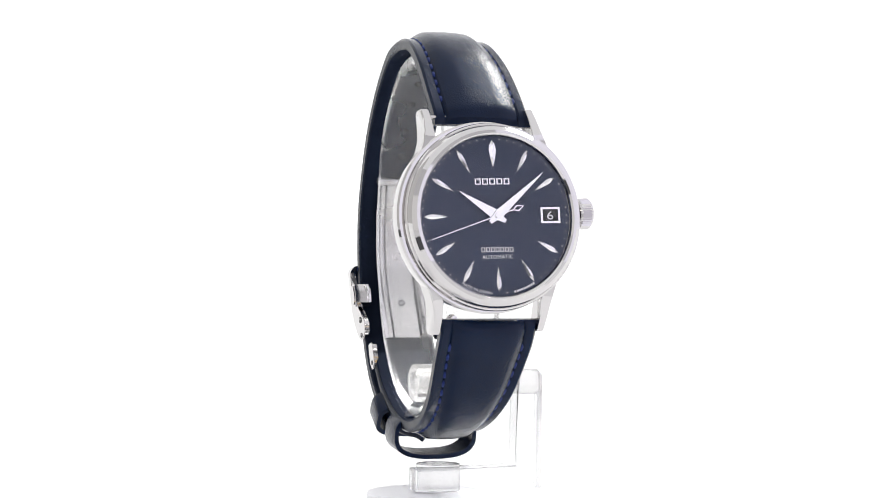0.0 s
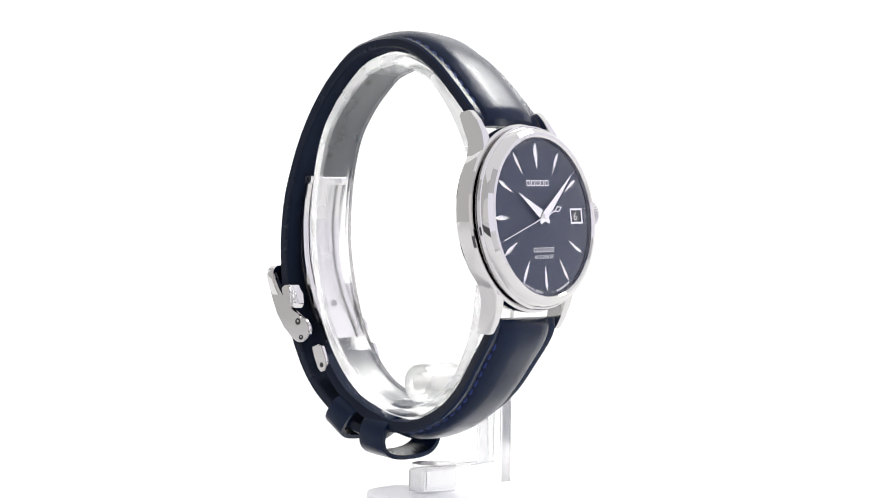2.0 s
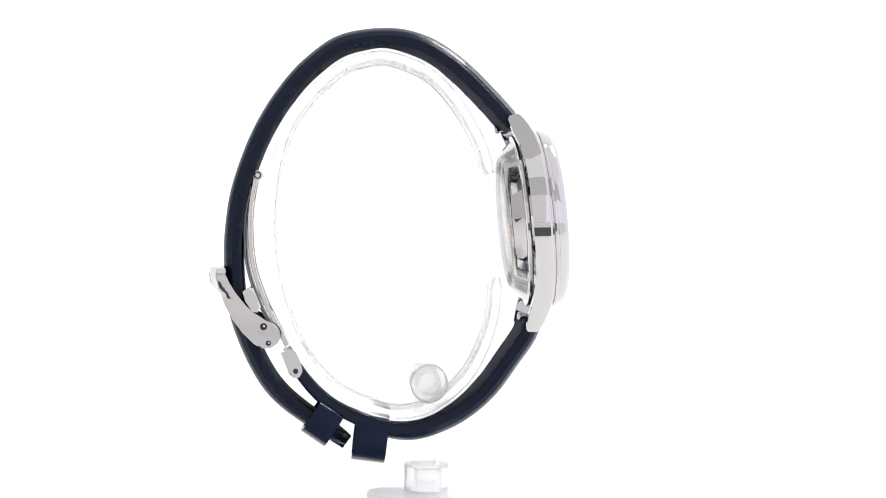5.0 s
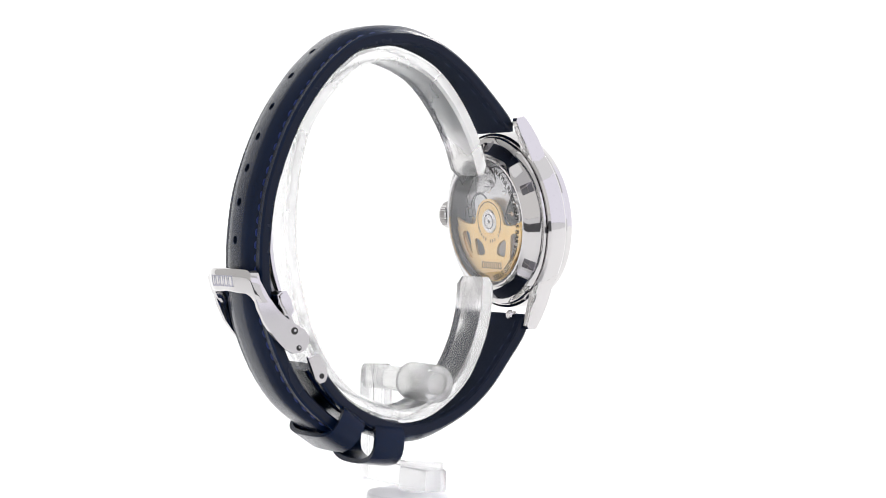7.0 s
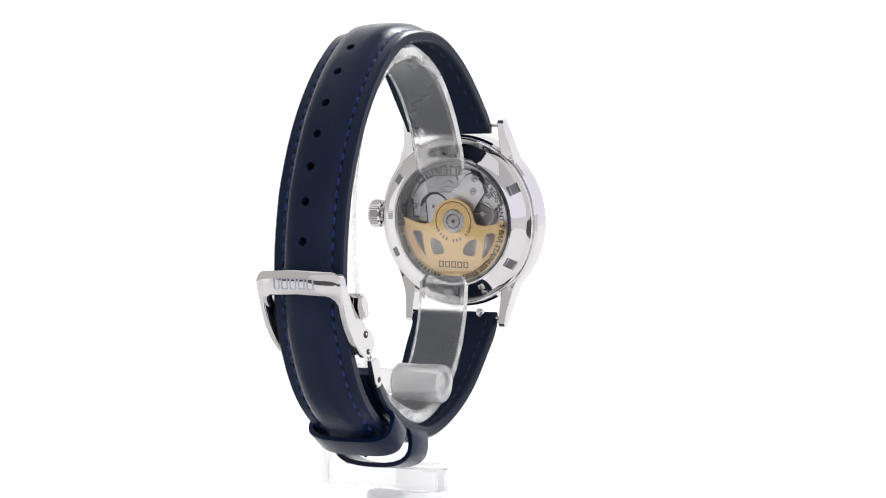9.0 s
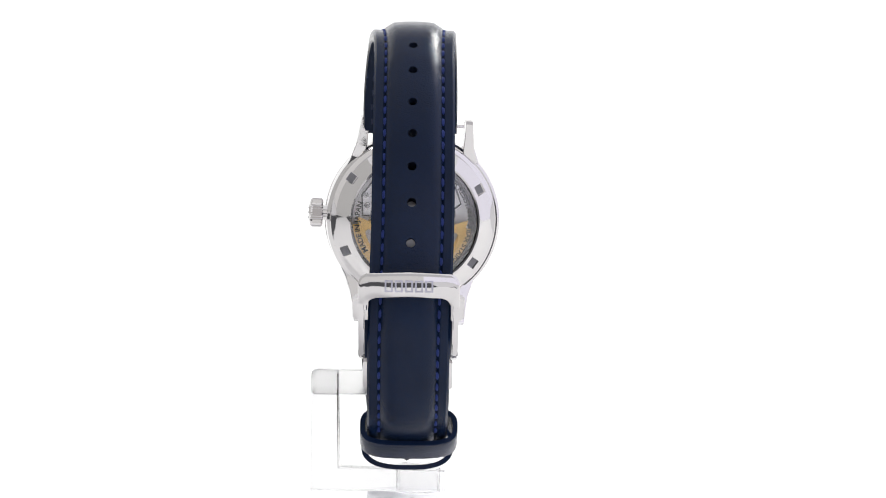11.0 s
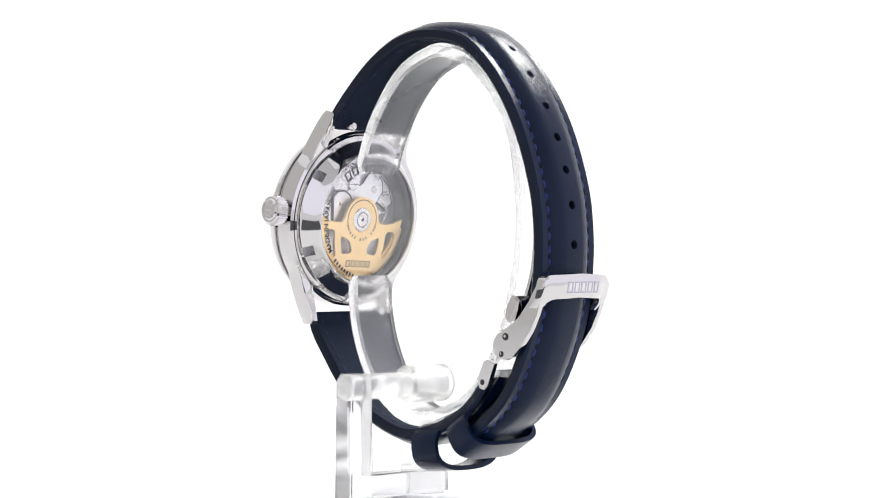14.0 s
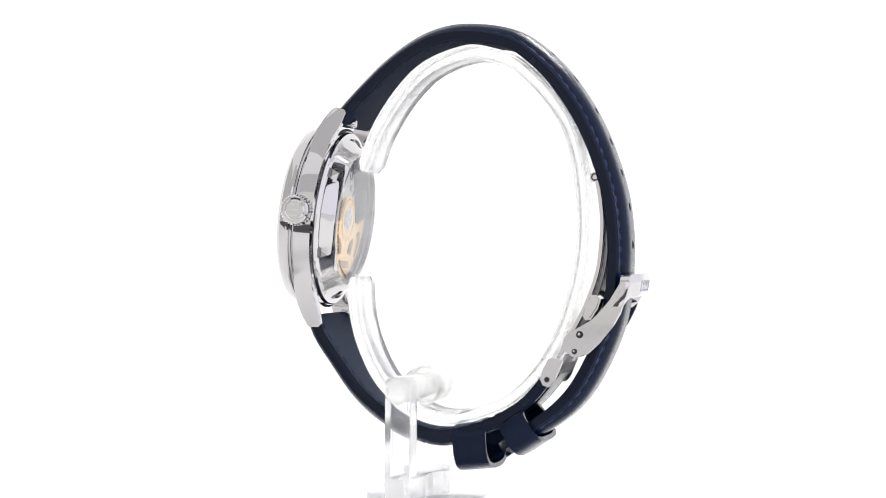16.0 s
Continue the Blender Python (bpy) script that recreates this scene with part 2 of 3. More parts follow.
# ---- clear display stand ----
RING_LINE = [(-13.9, -8.6), (-13.2, -16.0), (-11.0, -22.8), (-7.0, -29.2), (0.0, -34.4), (6.7, -35.6), (13.0, -33.7),
             (18.3, -31.0), (23.4, -25.8), (27.5, -18.5), (30.4, -8.0), (31.2, 0.8), (30.3, 11.2), (28.1, 19.2), (24.9, 24.4),
             (21.7, 28.0), (17.0, 32.0), (12.6, 33.7), (7.5, 34.2), (0.0, 31.3), (-5.5, 26.0), (-10.0, 18.8), (-12.6, 11.5)]


def stand():
    top = thing("watch_stand", "clear acrylic watch display stand with an open cuff ring", "display stand")
    line, _ = spline([(4.0, y, z) for y, z in RING_LINE], 110)
    bm = bmesh.new()
    rings = []
    for i, p in enumerate(line):
        d = (line[min(i + 1, 110)] - line[max(i - 1, 0)]).normalized()
        inward = Vector((0, -d.z, d.y))
        if inward.dot(Vector((0, 8.5, 0)) - Vector((0, p.y, p.z))) < 0:
            inward = -inward
        half, th, c = 5.0, 2.55, 0.5
        outline = [(-half, c), (-half + c, 0), (half - c, 0), (half, c), (half, th - c), (half - c, th), (-half + c, th), (-half, th - c)]
        run = min(i, 110 - i) * 1.6
        full = math.sqrt(max(0.0, 1 - max(0.0, 1 - run / 1.3) ** 2)) * 0.45 + 0.55
        rings.append([p + Vector((a * (0.6 + 0.4 * full), 0, 0)) + inward * (th / 2 + (b - th / 2) * full) for a, b in outline])
    loft(bm, rings)
    part("cuff_ring", bm, ACRYLIC, top, "clear open cuff ring inside the strap", shadow=False, skew=True)
    bm = bmesh.new()
    prof = [(-3.2, 2.2), (-3.2, 3.4), (-2.9, 3.6), (6.3, 3.6), (6.6, 3.4), (6.6, 2.2)]
    loft(bm, [[Vector((x, 0.2 + r * math.cos(math.tau * i / 40), -29.1 + r * math.sin(math.tau * i / 40))) for i in range(40)]
              for x, r in prof], closed=True, caps=False)
    part("sleeve", bm, ACRYLIC_MILKY, top, "clear tubular sleeve on the arm", shadow=False)
    bm = bmesh.new()
    loft(bm, [[Vector((x, 0.2 + r * math.cos(math.tau * i / 32), -29.1 + r * math.sin(math.tau * i / 32))) for i in range(32)]
              for x, r in ((-2.4, 2.0), (6.5, 2.0), (7.0, 2.4), (21.9, 2.4), (22.5, 1.8))])
    part("arm", bm, ACRYLIC_MILKY, top, "clear round arm", shadow=False)
    bm = bmesh.new()
    # upright and foot bar bent from one bar
    outline = [(22.4, -49.6), (22.4, -27.8), (21.4, -26.6), (18.0, -26.6), (17.3, -27.4), (17.3, -45.4), (-3.2, -45.4), (-3.2, -49.6)]
    prism(bm, outline, lambda a, b, d: Vector((a, d, b)), -2.1, 2.5, 0.35)
    part("bracket", bm, ACRYLIC_CLEAR, top, "clear upright bar with a foot", shadow=False)
    bm = bmesh.new()
    tube(bm, (2.0, 0.4, -49.7), (2.0, 0.4, -44.6), 4.2, 40)
    part("foot_peg", bm, ACRYLIC_CLEAR, top, "clear round foot peg", shadow=False)
    return top


# ---- wristwatch ----
def head(top):
    # middle of the case with the four lugs
    bm = bmesh.new()
    revolve(bm, [(14.9, -6.0), (16.65, -6.0), (17.15, -5.65), (17.4, -4.0), (17.5, -2.7), (17.5, -2.6), (17.2, -2.2), (14.9, -2.05)], 128, True, (-0.5, 0))
    case = part("case", bm, STEEL, top, "polished steel case band", 25)
    side = [(8.0, -2.25), (10.8, -2.3), (13.6, -2.45), (16.0, -3.1), (18.4, -4.3), (20.0, -5.5), (20.35, -6.0), (20.1, -7.7), (19.5, -8.0), (17.0, -7.3), (14.4, -6.3), (11.2, -5.8), (8.0, -5.5)]
    for sx in (-1, 1):
        for sv in (-1, 1):
            def outer(v):
                return 10.95 + 1.5 * (max(0.0, 20.4 - v) / 8.0) ** 2
            rows = []
            for k, inset in ((0.0, 0.18), (0.06, 0.0), (0.94, 0.0), (1.0, 0.18)):
                mv = sum(v for v, n in side) / len(side)
                mn = sum(n for v, n in side) / len(side)
                row = []
                for v, n in side:
                    q = math.hypot(v - mv, n - mn)
                    vv, nn = v - (v - mv) / q * inset, n - (n - mn) / q * inset
                    u = 9.55 + (outer(vv) - 9.55) * k
                    row.append(W(sx * u - 0.2, sv * vv * (1.0 if sv > 0 else 1.02), nn))
                rows.append(row)
            bm = bmesh.new()
            loft(bm, rows)
            part("lug", bm, STEEL, case, "polished steel lug", 25)
    bm = bmesh.new()
    revolve(bm, [(14.5, -2.0), (16.5, -2.0), (16.5, -1.75), (17.0, -1.65), (17.12, -1.35), (17.0, -0.95), (16.75, -0.85), (16.75, -0.7), (16.3, 0.35), (15.55, 0.97), (15.0, 1.1), (14.65, 0.8), (14.62, -0.2), (14.5, -0.25)], 128, True, (0.1, 0))
    part("bezel", bm, STEEL, top, "polished stepped steel bezel", 25)
    bm = bmesh.new()
    dome = [(14.6 * k / 14, 0.95 + 1.15 * (1 - (k / 14) ** 2)) for k in range(15)]
    under = [(14.6 * k / 14, 0.35 + 1.0 * (1 - (k / 14) ** 2)) for k in range(15)]
    prof = [(max(r, 0.02), n) for r, n in dome] + [(max(r, 0.02), n) for r, n in under[::-1]]
    revolve(bm, prof, 72)
    part("crystal", bm, GLASS, top, "domed clear crystal", 30, shadow=False)
    # dial and what is on it
    bm = bmesh.new()
    disc(bm, 14.58, -0.5, 0.0, 96)
    dial = part("dial", bm, DIAL, top, "glossy dark navy dial")
    for hour in range(12):
        if hour == 3:
            continue
        a = math.pi / 2 - math.tau * hour / 12
        ca, sa = math.cos(a), math.sin(a)
        long, wide = ((8.9, 0.72) if hour == 0 else (9.2, 0.46))
        r0, r1 = long, 13.75
        rings = []
        bm = bmesh.new()
        for k in range(11):
            t = k / 10
            r = r0 + (r1 - r0) * t
            w = wide * max(0.05, min(1.0, (t / 0.62) ** 0.75) * (1 - max(0.0, (t - 0.62) / 0.38) ** 2.0 * 0.93))
            h = 0.06 + 0.12 * min(1, 3 * t, 4 * (1 - t) + 0.2)
            rings.append([W(r * ca - q * sa, r * sa + q * ca, n) for q, n in ((-w, 0.02), (0, 0.02 + h), (w, 0.02), (0, 0.01))])
        loft(bm, rings)
        part("hour_marker", bm, SILVER, dial, "applied silver leaf-shaped hour marker", 15)
    bm = bmesh.new()
    for k in range(60):
        a = math.tau * k / 60
        if k % 5 or k == 0:
            disc(bm, 0.125, 0.0, 0.03, 10, (14.0 * math.cos(a), 14.0 * math.sin(a)))
    tagged(part("minute_dots", bm, PRINT_WHITE, dial, "printed silver minute dots"), kind="stuff")
    bm = bmesh.new()
    emblem(bm, -3.9, 3.1, 5.7, 6.8, lambda a, b, d: W(a, b, d + 0.01), 0.14)
    part("maker_mark", bm, SILVER, dial, "applied silver maker's mark")
    bm = bmesh.new()
    emblem(bm, -3.2, 3.2, -6.5, -5.65, lambda a, b, d: W(a, b, d + 0.01), 0.02, 7, 0.15)
    part("model_mark", bm, PRINT_WHITE, dial, "printed silver model mark")
    bm = bmesh.new()
    lettering(bm, "AUTOMATIC", 1.05, lambda x, y, d: W(x, y - 7.75, d + 0.01), 0.02)

    def rim(x, y, d, r=13.55, mid=-math.pi / 2 - 0.33):
        a = mid + x / r
        return W((r - y) * math.cos(a), (r - y) * math.sin(a), d + 0.01)

    lettering(bm, "MADE IN JAPAN", 0.85, lambda x, y, d: rim(x, y, d, 14.25), 0.02)
    for i in range(9):
        x = -2.2 + i * 0.5
        prism(bm, [(x, 0.0), (x + 0.36, 0.0), (x + 0.36, 0.4), (x, 0.4)], lambda a, b, d: rim(a, b, d, 14.25, -math.pi / 2 + 0.36), 0, 0.02)
    part("printing", bm, PRINT_WHITE, dial, "fine printed silver lettering")
    # date window
    bm = bmesh.new()
    for a0, a1, b0, b1 in ((8.75, 12.6, 1.1, 1.45), (8.75, 12.6, -1.45, -1.1), (8.75, 9.15, -1.1, 1.1), (12.2, 12.6, -1.1, 1.1)):
        prism(bm, [(a0, b0), (a1, b0), (a1, b1), (a0, b1)], W, 0.0, 0.28)
    part("date_frame", bm, SILVER, dial, "silver date window frame")
    bm = bmesh.new()
    prism(bm, [(9.2, -1.06), (12.15, -1.06), (12.15, 1.06), (9.2, 1.06)], W, 0.004, 0.02)
    part("date_disc", bm, PRINT_BLACK, dial, "black date disc")
    bm = bmesh.new()
    lettering(bm, "6", 2.15, lambda x, y, d: W(10.7 + x * 1.35, y - 0.76, d + 0.02), 0.02)
    part("date_numeral", bm, PRINT_WHITE, dial, "white date numeral")
    # hour, minute and seconds pointers
    def hand(name, degrees, outline, n0, n1, mat, label):
        a = radians(degrees)
        bm = bmesh.new()
        at = lambda p, q, d: W(p * math.cos(a) - q * math.sin(a), p * math.sin(a) + q * math.cos(a), d)
        if len(outline) == 2:
            for sgn in (1, -1):
                pts = [(p, sgn * q) for p, q in outline[0]]
                loft(bm, [[at(p, q, n0) for p, q in pts], [at(p, q * (0.35 if abs(q) > 0.05 else 1), n1) for p, q in pts]])
        else:
            prism(bm, outline, at, n0, n1)
        part(name, bm, mat, top, label, 20)

    def dauphine(length, half):
        return [(-2.0, -0.32), (-1.9, 0.0), (-2.0, 0.32), (0.6, half), (length * 0.97, 0.07), (length, 0.0), (length * 0.97, -0.07), (0.6, -half)]

    hand("hour_hand", 147.5, dauphine(8.4, 0.95), 0.50, 0.68, SILVER, "silver dauphine hour hand")
    hand("minute_hand", 39.6, dauphine(12.2, 0.85), 0.78, 0.94, SILVER, "silver dauphine minute hand")
    bm = bmesh.new()
    a = radians(198)
    at = lambda p, q, d: W(p * math.cos(a) - q * math.sin(a), p * math.sin(a) + q * math.cos(a), d)
    prism(bm, [(-3.1, -0.1), (13.6, -0.06), (13.6, 0.06), (-3.1, 0.1)], at, 1.02, 1.10)
    for p in ([(-3.0, 0.0), (-4.1, 0.62), (-4.1, 0.40), (-3.4, 0.0)], [(-4.1, 0.62), (-5.5, 0.0), (-5.1, 0.0), (-4.1, 0.40)],
              [(-3.0, 0.0), (-4.1, -0.62), (-4.1, -0.40), (-3.4, 0.0)], [(-4.1, -0.62), (-5.5, 0.0), (-5.1, 0.0), (-4.1, -0.40)]):
        prism(bm, p, at, 1.02, 1.10)
    disc(bm, 0.45, 0.95, 1.25, 20)
    part("seconds_hand", bm, SILVER, top, "thin silver seconds hand with a diamond counterweight", 20)
    # crown
    bm = bmesh.new()
    n_mid, v_mid = -3.5, 0.5
    teeth = 32
    rings = []
    for u, r, tooth in ((16.6, 1.5, 0), (17.70, 1.5, 0), (17.70, 2.45, 0), (18.05, 2.85, 0.30), (19.85, 2.9, 0.30), (20.20, 2.55, 0), (20.35, 2.25, 0), (20.30, 1.9, 0), (20.50, 1.6, 0)):
        rings.append([W(u - 0.2, v_mid + (r - tooth * (i % 2)) * math.cos(math.tau * i / (2 * teeth)), n_mid + (r - tooth * (i % 2)) * math.sin(math.tau * i / (2 * teeth))) for i in range(2 * teeth)])
    loft(bm, rings)
    crown = part("crown", bm, STEEL, top, "fluted polished steel crown", 20)
    bm = bmesh.new()
    for y0, y1, z0, z1 in ((-0.9, 0.9, 0.85, 1.15), (-0.9, 0.9, -0.15, 0.15), (-0.9, 0.9, -1.15, -0.85)):
        prism(bm, [(y0, z0), (y1, z0), (y1, z1), (y0, z1)], lambda a, b, d: W(20.3 + d, v_mid + b, n_mid + a), -0.02, 0.12)
    part("crown_emblem", bm, STEEL_SATIN, crown, "raised plain emblem")
    # case back
    bm = bmesh.new()
    revolve(bm, [(12.7, -6.15), (16.35, -6.12), (16.5, -6.3), (16.3, -6.6), (15.5, -6.75), (15.2, -6.95), (13.6, -8.55), (13.2, -8.95), (12.8, -9.2), (12.45, -9.2), (12.35, -8.0)], 128, True, (-0.3, 0))
    # dark ring that draws the shade in the gap behind the case band
    gap = bmesh.new()
    revolve(gap, [(14.0, -5.5), (15.9, -5.5), (15.9, -6.2), (14.0, -6.2)], 96)
    part("recess_line", gap, DARK, top, "shade in the gap behind the case band, drawn dark")
    back = part("case_back", bm, STEEL, top, "polished steel screw-down case back ring", 25)
    cuts = bmesh.new()
    for k in range(6):
        a = math.tau * (k + 0.5) / 6 + 0.05
        ca, sa = math.cos(a), math.sin(a)
        at = lambda p, q, d: W(p * ca - q * sa, p * sa + q * ca, d)
        mouth = [(13.75, -1.0), (15.7, -1.0), (15.7, 1.0), (13.75, 1.0)]
        loft(cuts, [[at(p, q, n) for p, q in mouth] for n in (-9.5, -6.75)])
        # slot floor in darker steel, which stands in for the recess's shade
        bm = bmesh.new()
        prism(bm, [(13.85, -0.9), (15.35, -0.9), (15.35, 0.9), (13.85, 0.9)], at, -6.5, -6.8)
        part("wrench_slot", bm, STEEL_DARK, back, "wrench slot floor, recess shade put into its colour")
    carve(back, part("tmp_cut", cuts, STEEL))
    bm = bmesh.new()
    revolve(bm, [(0.02, -10.15), (6.0, -10.08), (10.0, -9.92), (12.0, -9.75), (12.5, -9.4), (12.5, -8.7), (0.02, -8.8)], 72)
    part("back_window", bm, BACK_GLASS, top, "clear case back window", shadow=False)
    # printing round the window, read from behind
    bm = bmesh.new()

    def round_back(x, y, d, r, mid):
        a = mid - x / r
        return W(-(r + y) * math.cos(a), (r + y) * math.sin(a), -9.27 - d)

    lettering(bm, "WATER RESISTANT 5 BAR STAINLESS STEEL", 1.4, lambda x, y, d: round_back(x, y, d, 10.7, -0.10), 0.015, 0.035)
    lettering(bm, "MADE IN JAPAN", 1.4, lambda x, y, d: round_back(x, y, d, 10.7, math.pi + 0.15), 0.015, 0.035)
    for i in range(8):
        x = -3.2 + i * 0.8
        prism(bm, [(x, 0.1), (x + 0.5, 0.1), (x + 0.5, 0.8), (x, 0.8)], lambda p, q, d: round_back(p, q, d, 10.7, math.pi + 1.05), 0, 0.015)
    emblem(bm, -4.9, 4.9, -0.6, 1.2, lambda p, q, d: round_back(p, q, d, 10.3, 1.86), 0.015)
    part("back_printing", bm, PRINT_BLACK, back, "black lettering round the window")
    movement(top)
    # spring bars between the lugs
    for sv, n in ((1, -6.9), (-1, -6.9)):
        bm = bmesh.new()
        a, b = W(-9.6, sv * 19.0, n), W(9.6, sv * 19.0, n)
        tube(bm, a, b, 0.35, 16)
        bar = part("spring_bar", bm, STEEL, top, "steel spring bar")
        bm = bmesh.new()
        loft(bm, [[W(sv * 6.0 + r * math.cos(math.tau * i / 20), sv * 17.9 + r * math.sin(math.tau * i / 20), n) for i in range(20)]
                  for r, n in ((0.5, -7.0), (0.5, -7.9), (0.85, -8.1), (0.9, -8.5), (0.7, -8.85), (0.3, -8.95))])
        part("release_pin", bm, STEEL, bar, "small steel release pin")


def pierced(bm, loops, at, lo, hi):
    """A flat plate with holes: the first loop is its outline."""
    flat = bmesh.new()
    for loop in loops:
        vs = [flat.verts.new((x, y, 0)) for x, y in loop]
        for k in range(len(vs)):
            flat.edges.new((vs[k], vs[(k + 1) % len(vs)]))
    bmesh.ops.triangle_fill(flat, edges=flat.edges[:], use_beauty=True, use_dissolve=False)
    for h in (lo, hi):
        made = {v: bm.verts.new(at(v.co.x, v.co.y, h)) for v in flat.verts}
        for f in flat.faces:
            bm.faces.new([made[v] for v in f.verts])
    flat.free()
    for loop in loops:
        a, b = ([bm.verts.new(at(x, y, h)) for x, y in loop] for h in (lo, hi))
        for k in range(len(loop)):
            q = (k + 1) % len(loop)
            bm.faces.new((a[k], a[q], b[q], b[k]))


def movement(top):
    """What shows through the window of the case back; x runs to the right as seen from behind."""
    B = lambda x, y, n: W(-x, y, n)
    bm = bmesh.new()
    disc(bm, 12.4, -4.6, -5.0, 72)
    plate = part("movement_plate", bm, PLATE, top, "matt nickel movement plate")
    bm = bmesh.new()
    revolve(bm, [(11.6, -5.0), (12.4, -5.0), (12.4, -8.6), (12.0, -8.6)], 72)
    part("movement_holder", bm, DARK, top, "dark movement holder ring")
    def arc(r0, r1, a0, a1, n=20, cx=0.0, cy=0.0):
        up = [(cx + r1 * math.cos(a0 + (a1 - a0) * k / n), cy + r1 * math.sin(a0 + (a1 - a0) * k / n)) for k in range(n + 1)]
        dn = [(cx + r0 * math.cos(a1 + (a0 - a1) * k / n), cy + r0 * math.sin(a1 + (a0 - a1) * k / n)) for k in range(n + 1)]
        return up + dn
    # shade round a bridge, drawn as a slightly wider dark plate
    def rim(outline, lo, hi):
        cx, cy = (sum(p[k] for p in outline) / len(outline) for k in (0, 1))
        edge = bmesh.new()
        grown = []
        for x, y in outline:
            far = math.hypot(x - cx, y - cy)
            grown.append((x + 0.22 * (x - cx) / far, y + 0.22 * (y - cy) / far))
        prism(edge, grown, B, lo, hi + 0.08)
        part("bridge_shade", edge, DARK, plate, "shade round a bridge, drawn dark")

    bm = bmesh.new()
    outline = [(-9.6, 0.5), (-9.8, 4.6), (-7.6, 7.6), (-4.4, 9.8), (0.4, 10.6), (4.6, 9.6), (5.6, 6.4), (3.4, 3.2), (2.6, 0.4)]
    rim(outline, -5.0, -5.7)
    prism(bm, outline, B, -5.0, -5.7, 0.12)
    part("bridge", bm, PLATE, plate, "nickel train bridge")
    bm = bmesh.new()
    outline = [(6.2, 8.6), (8.6, 6.6), (9.8, 3.6), (8.2, 2.2), (5.6, 3.6), (4.9, 6.4)]
    rim(outline, -5.0, -5.8)
    prism(bm, outline, B, -5.0, -5.8, 0.12)
    part("bridge", bm, PLATE, plate, "nickel balance bridge")
    bm = bmesh.new()
    prism(bm, arc(0.0, 3.0, 0.3, math.pi - 0.4, 18, -5.0, 2.0)[:19] + [(-8.6, -1.0), (-2.0, -1.0)], B, -5.7, -6.0, 0.08)
    part("bridge", bm, STEEL_SATIN, plate, "satin lever bridge")
    bm = bmesh.new()
    disc(bm, 3.6, -5.7, -6.0, 48, (3.2, 7.2), 0.1)
    part("ratchet_wheel", bm, STEEL_SATIN, plate, "grey steel ratchet wheel")
    bm = bmesh.new()
    outline = [(-6.6, 4.0), (-5.6, 5.0), (-3.0, 5.3), (0.6, 6.6), (2.2, 9.0), (3.6, 9.6), (6.0, 7.6), (6.4, 5.6), (4.6, 3.2), (3.2, 0.6), (-6.0, -2.4)]
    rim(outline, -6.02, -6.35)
    prism(bm, outline, B, -6.02, -6.35, 0.1)
    part("bridge", bm, PLATE, plate, "bright nickel winding bridge")
    # shadow gaps between the bridges, drawn as dark strips
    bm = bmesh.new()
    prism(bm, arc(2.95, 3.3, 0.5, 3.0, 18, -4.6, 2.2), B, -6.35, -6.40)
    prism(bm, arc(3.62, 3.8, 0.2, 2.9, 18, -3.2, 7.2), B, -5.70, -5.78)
    part("bridge_shade", bm, DARK, plate, "shade round a bridge, drawn dark")
    for x, y, r in ((-1.7, 6.7, 1.25), (3.9, 5.9, 0.75), (4.3, 8.5, 0.8), (-4.9, 2.7, 0.38), (7.4, 5.2, 0.6), (-4.6, 9.4, 0.6), (-8.9, 2.6, 0.6), (-9.2, 4.6, 0.55)):
        bm = bmesh.new()
        disc(bm, r, -5.6, -6.5, 28, (-x, y), 0.08)
        screw = part("screw", bm, STEEL_SATIN, plate, "polished steel screw")
        bm = bmesh.new()
        prism(bm, [(x - r * 0.7, y - 0.12), (x + r * 0.7, y - 0.05), (x + r * 0.7, y + 0.12), (x - r * 0.7, y + 0.05)], B, -6.49, -6.52)
        part("slot", bm, DARK, screw)
    bm = bmesh.new()
    revolve(bm, [(2.2, -5.9), (2.5, -5.9), (2.5, -6.1), (2.2, -6.1)], 40, True, (-5.9, 1.5))
    prism(bm, [(3.6, 1.4), (8.2, 1.4), (8.2, 1.6), (3.6, 1.6)], B, -5.95, -6.05)
    disc(bm, 0.5, -5.9, -6.3, 20, (-5.9, 1.5))
    part("balance_wheel", bm, STEEL_SATIN, plate, "thin spoked balance wheel")
    bm = bmesh.new()
    disc(bm, 3.0, -5.02, -5.4, 40, (-5.9, 1.5))
    part("balance_well", bm, STEEL_DARK, plate, "dark balance well")
    # winding rotor: a lower weight along the rim, a pierced plate above it, a hub ring
    bm = bmesh.new()
    n0, n1 = -7.2, -7.75
    prism(bm, arc(9.6, 11.85, math.pi + 0.11, math.tau - 0.11, 48), B, -6.7, n0 - 0.12)
    rim_line = [(10.75 * math.cos(math.pi + 0.02 + (math.pi - 0.04) * k / 44), 10.75 * math.sin(math.pi + 0.02 + (math.pi - 0.04) * k / 44)) for k in range(45)]
    rim_line[0], rim_line[-1] = (-11.1, 0.45), (11.1, 0.45)
    edge = [(10.2, 0.15), (8.6, -0.45), (6.6, -0.75), (5.0, -0.55), (4.35, 0.3)]
    hub_top = [(4.45 * math.cos(0.1 + (math.pi - 0.2) * k / 16), 4.45 * math.sin(0.1 + (math.pi - 0.2) * k / 16)) for k in range(17)]
    plate_line = rim_line + edge[:-1] + hub_top + [(-x, y) for x, y in edge[:-1][::-1]]
    cut_a = [(2.2, -5.2), (2.9, -4.2), (3.9, -3.7), (4.9, -3.4), (5.2, -3.9), (5.0, -5.4), (4.6, -6.6), (4.2, -6.9), (2.6, -6.7), (2.0, -6.3)]
